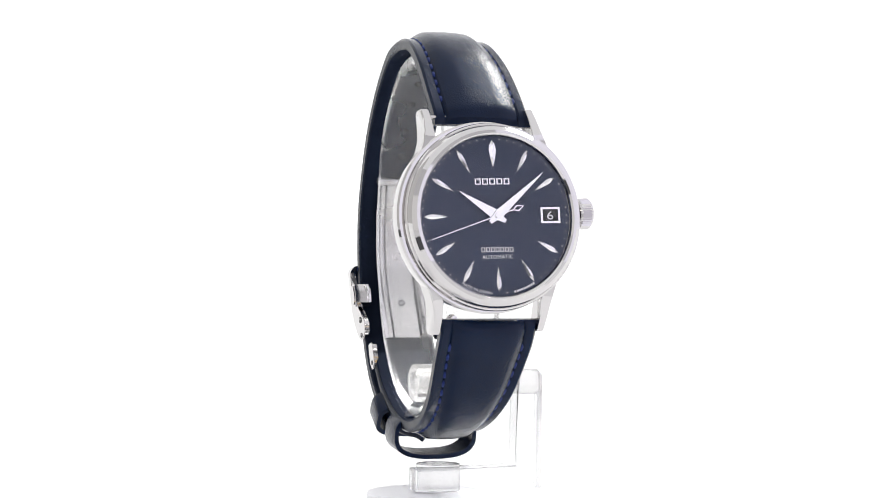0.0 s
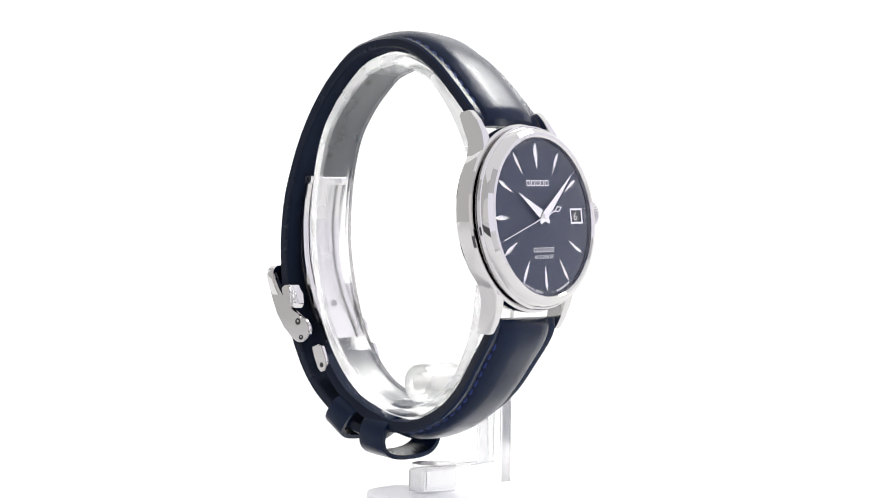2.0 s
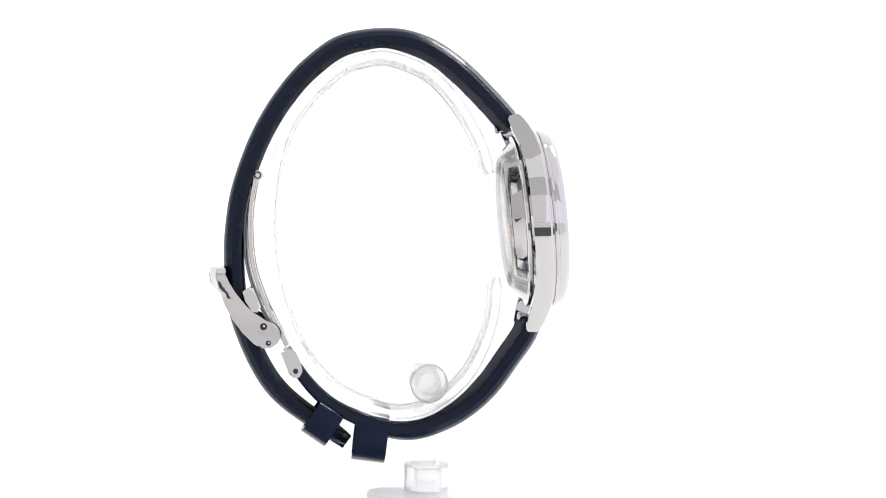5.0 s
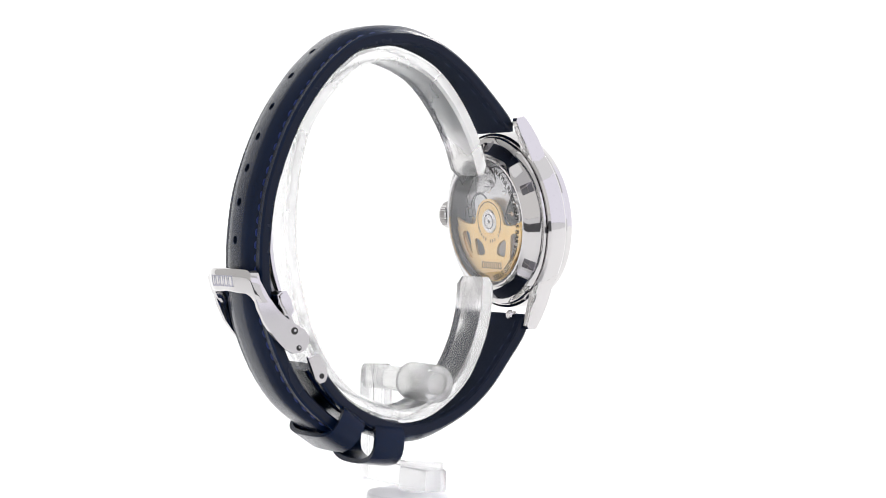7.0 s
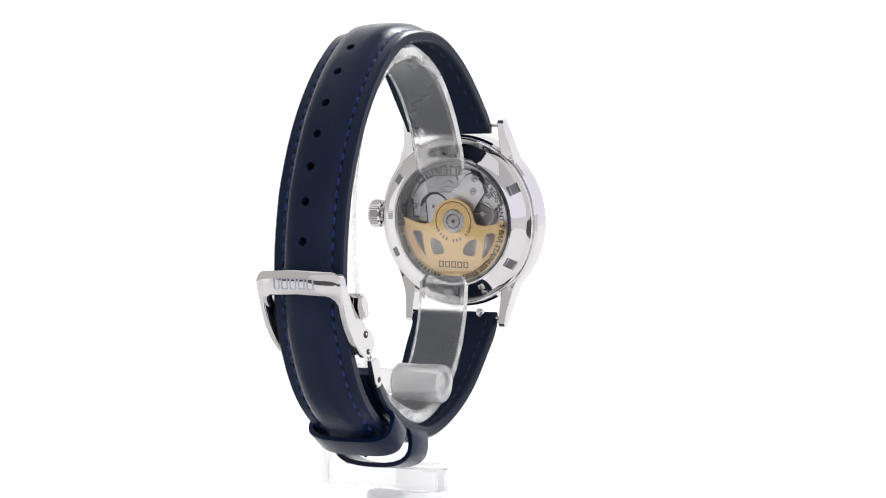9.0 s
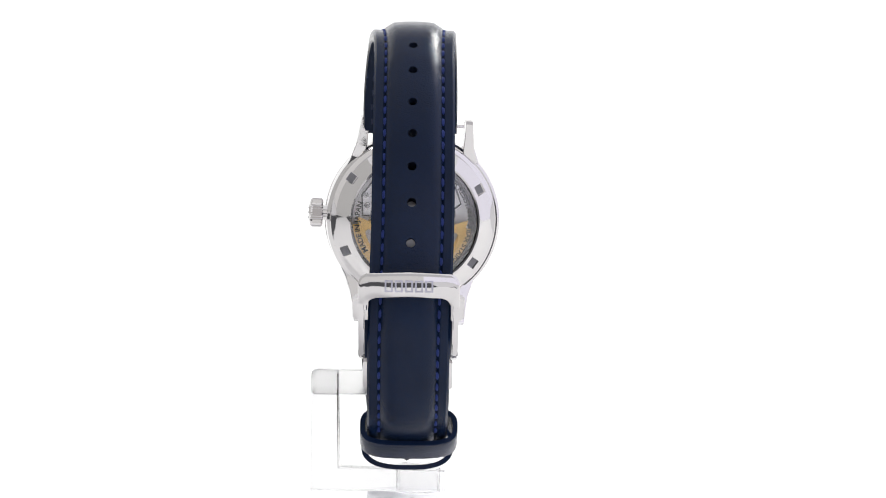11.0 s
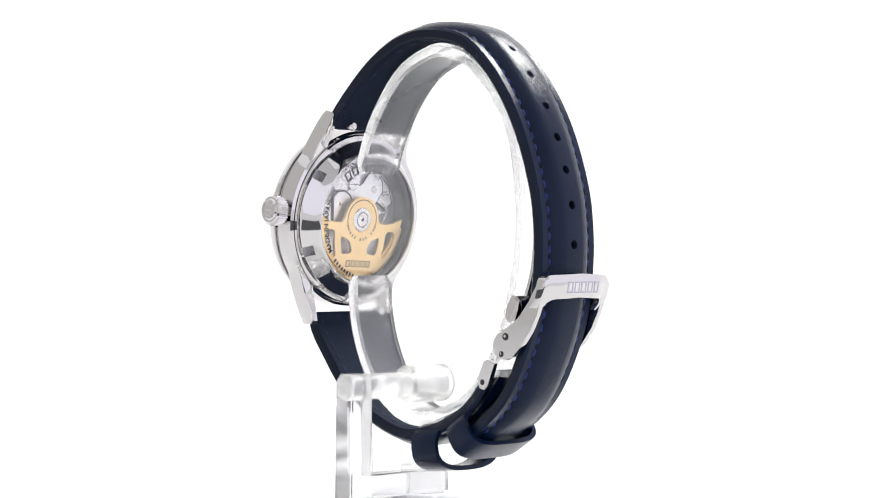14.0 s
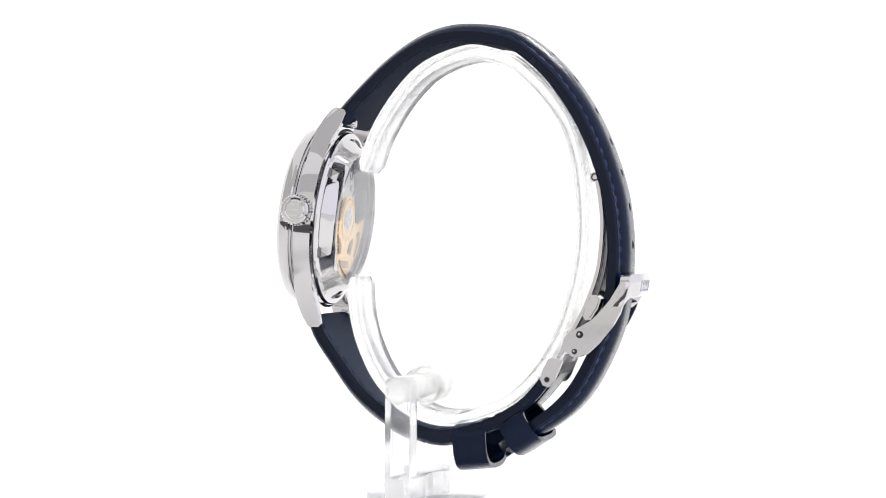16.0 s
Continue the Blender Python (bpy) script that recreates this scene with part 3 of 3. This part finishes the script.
    cut_b = [(6.9, -2.6), (7.4, -2.2), (8.8, -2.1), (9.3, -2.6), (9.1, -4.2), (8.4, -5.8), (7.4, -7.1), (6.5, -7.5), (6.2, -6.9), (6.6, -5.2)]
    bore = [(2.4 * math.cos(math.tau * k / 36), 2.4 * math.sin(math.tau * k / 36)) for k in range(36)]
    pierced(bm, [plate_line, bore] + [[(sx * x, y) for x, y in c] for c in (cut_a, cut_b) for sx in (-1, 1)], B, n1, n0)
    rotor = part("rotor", bm, GOLD, top, "gold winding rotor with cut-out spokes", 20)
    bm = bmesh.new()
    disc(bm, 2.35, n0, n1 - 0.15, 40, (0, 0), 0.15)
    hub = part("rotor_bearing", bm, STEEL_SATIN, rotor, "grey steel rotor bearing")
    bm = bmesh.new()
    revolve(bm, [(1.3, n1 - 0.13), (1.5, n1 - 0.13), (1.5, n1 - 0.17), (1.3, n1 - 0.17)], 36)
    disc(bm, 0.4, n1 - 0.1, n1 - 0.17, 6)
    part("bearing_ring", bm, DARK, rotor, "dark bearing ring")
    bm = bmesh.new()
    for k in range(40):
        a0, a1 = -0.5 + (math.pi + 1.0) * k / 40, -0.5 + (math.pi + 1.0) * (k + 1) / 40
        prism(bm, [(r * math.cos(a), r * math.sin(a)) for r, a in ((3.75, a0), (3.95, a0), (3.95, a1), (3.75, a1))], B, n1, n1 - 0.02)
    emblem(bm, -3.4, 3.4, -9.3, -8.0, lambda a, b, d: B(a, b, n1 - d), 0.03)
    for i in range(13):
        a = math.pi + 0.25 + (math.pi - 0.5) * (i + 0.5) / 13
        if i in (5, 9):
            continue
        ca, sa = math.cos(a), math.sin(a)
        prism(bm, [(3.55, -0.14), (4.15, -0.14), (4.15, 0.14), (3.55, 0.14)], lambda p, q, d: B(p * ca - q * sa, p * sa + q * ca, n1 - d), 0, 0.02)

    def bottom(x, y, d, r):
        a = -math.pi / 2 + x / r
        return B((r - y) * math.cos(a), (r - y) * math.sin(a), n0 - 0.12 - d)

    lettering(bm, "TWENTY-THREE JEWELS", 1.05, lambda x, y, d: bottom(x, y, d, 11.75), 0.02)
    part("rotor_lettering", bm, GOLD_DARK, rotor, "dark engraved lettering")


# strap lines: the inner face, from the lug on
UPPER = [(-14.1, 18.9), (-13.2, 20.6), (-8.9, 25.2), (-4.6, 29.3), (-0.1, 32.5), (3.5, 34.1), (7.4, 34.75), (12.7, 34.3), (17.0, 32.8),
         (22.2, 28.6), (25.9, 24.2), (28.6, 20.1), (30.8, 15.8), (32.7, 11.0), (34.2, 6.0), (35.0, 0.7), (35.3, -4.6),
         (34.9, -12.0), (33.5, -17.9), (30.3, -25.0), (26.7, -29.9), (21.1, -34.4), (14.6, -38.9)]
LOWER = [(-17.8, -15.3), (-16.8, -18.4), (-13.9, -22.6), (-9.5, -28.5), (-4.4, -32.7), (1.6, -35.4), (6.5, -36.0), (12.6, -34.4),
         (18.0, -31.6), (20.9, -29.2), (23.6, -25.9), (24.9, -24.2)]


def strap_frame(line, i):
    n = len(line) - 1
    d = (line[min(i + 1, n)] - line[max(i - 1, 0)])
    d = Vector((0, d.y, d.z)).normalized()
    out = Vector((0, -d.z, d.y))
    if out.dot(Vector((0, line[i].y - 9.0, line[i].z))) < 0:
        out = -out
    return d, out


def strap(top, name, points, width, shift, thick, pad, steps, label, holes=(), tail=False, stitch_end=1.0, lined=0.97):
    line, length = spline([(0, y, z) for y, z in points], steps)
    rings = []
    rows = {-1: [], 1: []}
    for i, p in enumerate(line):
        s = i / steps
        d, out = strap_frame(line, i)
        w, c = width(s) / 2, shift(s)
        if tail:
            left = (1 - s) * length
            if left < 8:
                w *= max(0.12, math.sqrt(max(0.0, 1 - ((8 - left) / 8.0) ** 2.4)))
        t, h = thick(s), pad(s)
        g = max(w - 2.1, w * 0.3)
        outline = [(-w + 0.25, 0), (-w, 0.35), (-w, t - 0.45), (-w + 0.4, t - 0.05), (-g - 0.35, t - 0.05), (-g, t - 0.30), (-g + 0.45, t + 0.25 * h)]
        for k in (-0.66, -0.36, 0.0, 0.36, 0.66):
            outline.append((k * g, t + h * (1 - abs(k) ** 2.6 * 0.42)))
        outline += [(g - 0.45, t + 0.25 * h), (g, t - 0.30), (g + 0.35, t - 0.05), (w - 0.4, t - 0.05), (w, t - 0.45), (w, 0.35), (w - 0.25, 0)]
        reach = min(1.0, s * length / 2.2)
        full = max(0.35, math.sqrt(1 - (1 - reach) ** 2))
        rings.append([Vector((c + a, p.y, p.z)) + out * (1.1 + (b - 1.1) * full) for a, b in outline])
        for sgn in (-1, 1):
            rows[sgn].append((Vector((c + sgn * g, p.y, p.z)) + out * (t - 0.20), d, out, s))
    bm = bmesh.new()
    loft(bm, rings)
    bm.faces.ensure_lookup_table()
    for k in range(steps):
        bm.faces[(k + 1) * len(rings[0]) - 1].material_index = 1
        for q in (0, 1, 16, 17):
            bm.faces[k * len(rings[0]) + q].material_index = 2
    ob = part(name, bm, LEATHER, top, label, 40, skew=True)
    ob.data.materials.append(LINING)
    ob.data.materials.append(LEATHER_EDGE)
    bm = bmesh.new()
    loft(bm, [[Vector((shift(i / steps) + a * (width(i / steps) / 2 - 0.35), p.y, p.z)) + strap_frame(line, i)[1] * b
               for a, b in ((-1, -0.1), (1, -0.1), (1, 0.05), (-1, 0.05))] for i, p in enumerate(line) if 0 < i < steps * lined])
    part("lining", bm, LINING, ob, "matt dark leather lining", skew=True)
    if holes:
        cuts = bmesh.new()
        for z, r in holes:
            i = min((abs(p.z + 3.3 * strap_frame(line, k)[1].z - z) + (0 if p.y > 12 else 99), k) for k, p in enumerate(line))[1]
            d, out = strap_frame(line, i)
            mid = Vector((shift(i / steps) + 0.25, line[i].y, line[i].z))
            tube(cuts, mid - out * 2, mid + out * 7, r, 18)
        cutter = part("tmp_cut", cuts, LEATHER_EDGE, skew=True)
        for face in cutter.data.polygons:
            face.material_index = 1
        carve(ob, cutter)
    for sgn in (-1, 1):
        bm = bmesh.new()
        pts = rows[sgn]
        gap = length / steps
        k = round(4.2 / gap)
        stride = max(2, round(2.1 / gap))
        while k + stride < len(pts) and pts[k + stride][3] < stitch_end:
            a, b = pts[k], pts[k + stride - (1 if stride > 2 else 0)]
            e = Vector((sgn * 0.12, 0, 0))
            m = (a[0] + b[0]) / 2 + a[2] * 0.05
            r = 0.32
            rr = []
            for q, rad in ((a[0] - a[2] * 0.15 - e, 0.20), (a[0].lerp(m, 0.4), r), (m, r * 1.1), (b[0].lerp(m, 0.4), r), (b[0] - b[2] * 0.15 + e, 0.20)):
                rr.append([q + Vector((rad * math.cos(math.tau * j / 6), 0, 0)) + a[2] * rad * 0.8 * math.sin(math.tau * j / 6) for j in range(6)])
            loft(bm, rr)
            k += stride
        part("stitching", bm, THREAD, ob, "blue thread stitching", skew=True)
    # the same seams on the inner face
    for sgn in (-1, 1):
        bm = bmesh.new()
        k = 3
        while k + 5 < steps * min(lined, 0.9):
            rr = []
            for q, rad in ((0, 0.08), (1, 0.2), (3, 0.2), (4, 0.08)):
                i = k + round(q * stride / 5)
                d, out = strap_frame(line, i)
                c = Vector((shift(i / steps) + sgn * (width(i / steps) / 2 - 1.7), line[i].y, line[i].z)) - out * 0.1
                rr.append([c + Vector((rad * math.cos(math.tau * j / 6), 0, 0)) + out * rad * math.sin(math.tau * j / 6) for j in range(6)])
            loft(bm, rr)
            k += max(stride, 5)
        part("inner_stitching", bm, THREAD_DARK, ob, "dark blue seam on the lining", skew=True)
    return ob, line


def keeper(top, centre, away, width, depth, band, x, squareness, label):
    """A leather loop across the strap."""
    out = Vector((0, *away)).normalized()
    along = Vector((0, -out.z, out.y))
    c = Vector((x, *centre))
    seg = 56
    rings = []
    for k in range(seg):
        a = math.tau * k / seg
        ca, sa = math.cos(a), math.sin(a)
        e = 2 / squareness
        base = Vector((width / 2 * math.copysign(abs(ca) ** e, ca), depth / 2 * math.copysign(abs(sa) ** e, sa)))
        inn = Vector(((width / 2 - 0.9) * math.copysign(abs(ca) ** e, ca), (depth / 2 - 0.9) * math.copysign(abs(sa) ** e, sa)))
        ring = []
        for q, w in ((base, -0.86), (base * 0.99, -1.0), (inn, -0.98), (inn, 0.98), (base * 0.99, 1.0), (base, 0.86)):
            ring.append(c + Vector((q.x, 0, 0)) + out * q.y + along * (w * band / 2))
        rings.append(ring)
    bm = bmesh.new()
    loft(bm, rings, closed=True, caps=False)
    part("strap_keeper", bm, LEATHER, top, label, 50, skew=True)


def clasp(top):
    mid = 4.35
    at = lambda a, b, d: Vector((d, a, b))
    arm = [(39.55, -8.7), (38.1, -8.5), (37.55, -9.6), (36.3, -11.7), (34.5, -14.2), (32.8, -15.7), (30.6, -16.8), (28.8, -17.6), (28.0, -18.7),
           (27.85, -20.0), (28.3, -21.0), (29.65, -21.9), (31.2, -22.0), (32.8, -21.2), (34.9, -19.2), (36.9, -16.6), (38.3, -14.0), (39.1, -11.4), (39.5, -9.6)]
    # frame: the cross bar with its two bent arms
    bm = bmesh.new()
    for s in (-1, 1):
        lo, hi = sorted((mid + s * 7.55, mid + s * 8.6))
        prism(bm, arm, at, lo, hi, 0.18)
    def face(x, z):
        depth = [(-6.0, 39.5), (-7.2, 39.95), (-9.0, 40.0), (-11.2, 39.4), (-12.4, 38.7), (-13.4, 37.8), (-20.0, 33.0)]
        for (z0, y0), (z1, y1) in zip(depth, depth[1:]):
            if z0 >= z >= z1:
                return y0 + (y1 - y0) * (z0 - z) / (z0 - z1) + 1.5 * (1 - smooth(3.0, 8.9, abs(x))) * smooth(-14.5, -10.5, z)
        return 33.0

    def bow(half, foot, top, r, lift):
        """Half of the outline, from the foot of an arm to the middle of the bar."""
        pts = [(half, foot + (top - r - foot) * k / 5) for k in range(6)]
        pts += [(half - r + r * math.cos(a), top - r + r * math.sin(a)) for a in [math.pi / 2 * k / 7 for k in range(1, 8)]]
        return pts + [((half - r) * (1 - k / 6), top + lift * k / 6) for k in range(1, 7)]

    outside, inside = bow(8.7, -12.8, -7.1, 1.9, 0.25), bow(7.15, -13.4, -11.3, 1.4, 0.25)
    ribs = [((x, z), (u, v)) for (x, z), (u, v) in zip(outside, inside)]
    ribs += [((-x, z), (-u, v)) for (x, z), (u, v) in ribs[-2::-1]]
    rings = []
    for (x, z), (u, v) in ribs:
        ring = []
        for k, sunk in ((0.0, 0.25), (0.10, 0.03), (0.35, 0.0), (0.65, 0.0), (0.90, 0.03), (1.0, 0.25), (1.0, 1.6), (0.0, 1.9)):
            a, b = x + (u - x) * k, z + (v - z) * k
            ring.append(Vector((mid + a, face(a, b) - sunk, b)))
        rings.append(ring)
    loft(bm, rings)
    frame_part = part("clasp_frame", bm, STEEL, top, "polished steel clasp frame", 48, skew=True)
    bm = bmesh.new()
    emblem(bm, -4.3, 4.3, -10.2, -8.2, lambda a, b, d: Vector((mid + a, face(a, b) + 0.012 + d, b)), 0.03, stroke=0.12)
    part("maker_mark", bm, PRINT_GREY, frame_part, "grey engraved mark", skew=True)
    for s in (-1, 1):
        x = mid + s * 8.66
        for y, z, r in ((31.0, -17.95, 0.66), (30.1, -21.0, 0.5)):
            bm = bmesh.new()
            tube(bm, (x, y, z), (x + s * 0.03, y, z), r, 18)
            pin = part("pivot_hole", bm, PRINT_BLACK, frame_part, "dark pivot hole", skew=True)
            bm = bmesh.new()
            tube(bm, (x, y - 0.1, z + 0.1), (x + s * 0.06, y - 0.1, z + 0.1), r * 0.38, 14)
            part("pivot_pin", bm, STEEL, pin, "steel pin end", skew=True)
    # short link to the lower strap
    bm = bmesh.new()
    link = [(26.0, -22.2), (27.8, -22.8), (27.1, -24.6), (26.2, -26.8), (25.35, -27.55), (24.25, -27.3), (23.7, -26.2), (24.1, -24.6), (25.1, -22.5)]
    for s in (-1, 1):
        lo, hi = sorted((mid + s * 6.9, mid + s * 7.9))
        prism(bm, link, at, lo, hi, 0.15)
    short = part("clasp_link", bm, STEEL, top, "polished steel end link", 28, skew=True)
    for s in (-1, 1):
        bm = bmesh.new()
        x = mid + s * 7.91
        tube(bm, (x, 25.0, -26.2), (x + s * 0.03, 25.0, -26.2), 0.5, 18)
        part("pivot_hole", bm, PRINT_BLACK, short, "dark pivot hole", skew=True)
    # folding blades that follow the wrist: a hinged long blade between two rails, and the inner blade behind it
    def strip(pts, x0, x1, lift, th, steps=36):
        line, _ = spline([(0, y, z) for y, z in pts], steps)
        rings = []
        for i, p in enumerate(line):
            d, out = strap_frame(line, i)
            rings.append([Vector((mid + a, p.y, p.z)) + out * (lift + b) for a, b in
                          ((x0, 0.1), (x0 + 0.15, 0), (x1 - 0.15, 0), (x1, 0.1), (x1, th - 0.1), (x1 - 0.15, th), (x0 + 0.15, th), (x0, th - 0.1))])
        bm = bmesh.new()
        loft(bm, rings)
        return bm

    long_line = [(32.3, 10.2), (33.2, 5.5), (33.55, 0.5), (32.95, -6.5), (30.8, -13.0), (28.2, -18.2), (26.5, -21.6)]
    bm = strip(long_line, -2.75, 2.75, 0.0, 0.6)
    tube(bm, (mid - 4.65, 32.3, 10.2), (mid + 4.65, 32.3, 10.2), 0.95, 20)
    blade = part("clasp_blade", bm, STEEL_SATIN, top, "long curved steel clasp blade", 30, skew=True)
    for s in (-1, 1):
        x0, x1 = sorted((s * 3.15, s * 4.6))
        part("side_rail", strip(long_line, x0, x1, -0.15, 0.8), STEEL, blade, "polished steel side rail", 30, skew=True)
        bm = bmesh.new()
        x = mid + s * 4.66
        loft(bm, [[Vector((x + s * h, 32.3 + r * math.cos(math.tau * i / 24), 10.2 + r * math.sin(math.tau * i / 24))) for r, h in
                   ((0.45, 0.0), (0.70, 0.0), (0.70, 0.08), (0.45, 0.08))] for i in range(24)], closed=True, caps=False)
        part("hinge_pin", bm, DARK, blade, "dark ring of the hinge pin", skew=True)
    bm = bmesh.new()
    p, out = Vector((mid - 0.3, 29.9, -14.6)), Vector((0, -0.90, 0.43))
    e1, e2 = Vector((1, 0, 0)), Vector((0, 0.43, 0.90))
    loft(bm, [[p + r * (math.cos(math.tau * i / 24) * e1 + math.sin(math.tau * i / 24) * e2) + out * h for r, h in
               ((0.38, -0.2), (0.66, -0.2), (0.66, 0.12), (0.38, 0.12))] for i in range(24)], closed=True, caps=False)
    part("rivet", bm, STEEL_DARK, blade, "round rivet", skew=True)
    part("clasp_blade", strip([(33.2, 8.0), (34.2, 3.5), (34.5, -1.0), (34.0, -7.0), (32.0, -13.2), (29.6, -18.0)], -4.2, 4.2, 0.0, 0.5), STEEL_DARK,
         top, "inner steel clasp blade", 30, skew=True)
    # push buttons
    for s in (-1, 1):
        bm = bmesh.new()
        x0, x1 = sorted((mid + s * 6.0, mid + s * 9.7))
        prism(bm, [(34.9, -11.5), (34.0, -10.8), (33.0, -10.8), (32.2, -12.4), (31.5, -14.4), (32.1, -15.3), (33.1, -15.2), (34.4, -13.2)], at, x0, x1, 0.35)
        part("push_button", bm, STEEL, top, "polished steel push button", 30, skew=True)


def wristwatch():
    top = thing("wristwatch", "steel wristwatch, navy dial, navy leather strap, on a clear cuff", "wristwatch")
    head(top)
    strap(top, "upper_strap", UPPER,
          lambda s: 18.4 - 4.1 * smooth(0.03, 0.36, s),
          lambda s: 4.3 - 0.5 * smooth(0.05, 0.35, s) + 0.5 * smooth(0.58, 0.8, s),
          lambda s: 2.15 - 0.1 * smooth(0.8, 1.0, s), lambda s: 1.5 - 0.1 * smooth(0.25, 0.6, s) - 0.6 * smooth(0.85, 1.0, s), 170,
          "navy padded leather strap with punched holes",
          holes=[(32.6, 0.8), (28.2, 0.8), (22.4, 0.8), (16.7, 0.8), (10.8, 0.8), (4.8, 0.8), (-1.7, 0.8)], tail=True, stitch_end=0.95, lined=0.30)
    strap(top, "lower_strap", LOWER,
          lambda s: 18.4 - 4.0 * smooth(0.03, 0.55, s), lambda s: 4.55 - 0.45 * smooth(0.1, 0.7, s),
          lambda s: 2.15 - 0.15 * smooth(0.6, 1.0, s), lambda s: 1.45 * (1 - smooth(0.5, 0.8, s)) + 0.05, 110,
          "navy padded leather lower strap", stitch_end=0.72)
    keeper(top, (19.8, -35.8), (0.55, -0.83), 17.6, 7.9, 5.2, 4.0, 3.3, "navy leather keeper loop round the strap tail")
    keeper(top, (11.1, -38.9), (0.12, -1.0), 17.0, 9.2, 6.0, 4.2, 2.7, "navy leather sliding keeper loop, hanging empty")
    clasp(top)
    return top


WATCH = wristwatch()
STAND = stand()
TABLE = turntable()


def motions():
    """The turntable turns evenly, once in about 24.5 seconds."""
    rows = [(k, pose(0, 0, 0, 0, 0, 19.145 + 14.6996 * k)) for k in range(17)]
    walk(WATCH, rows)
    walk(STAND, rows)
    walk(TABLE, rows)


motions()
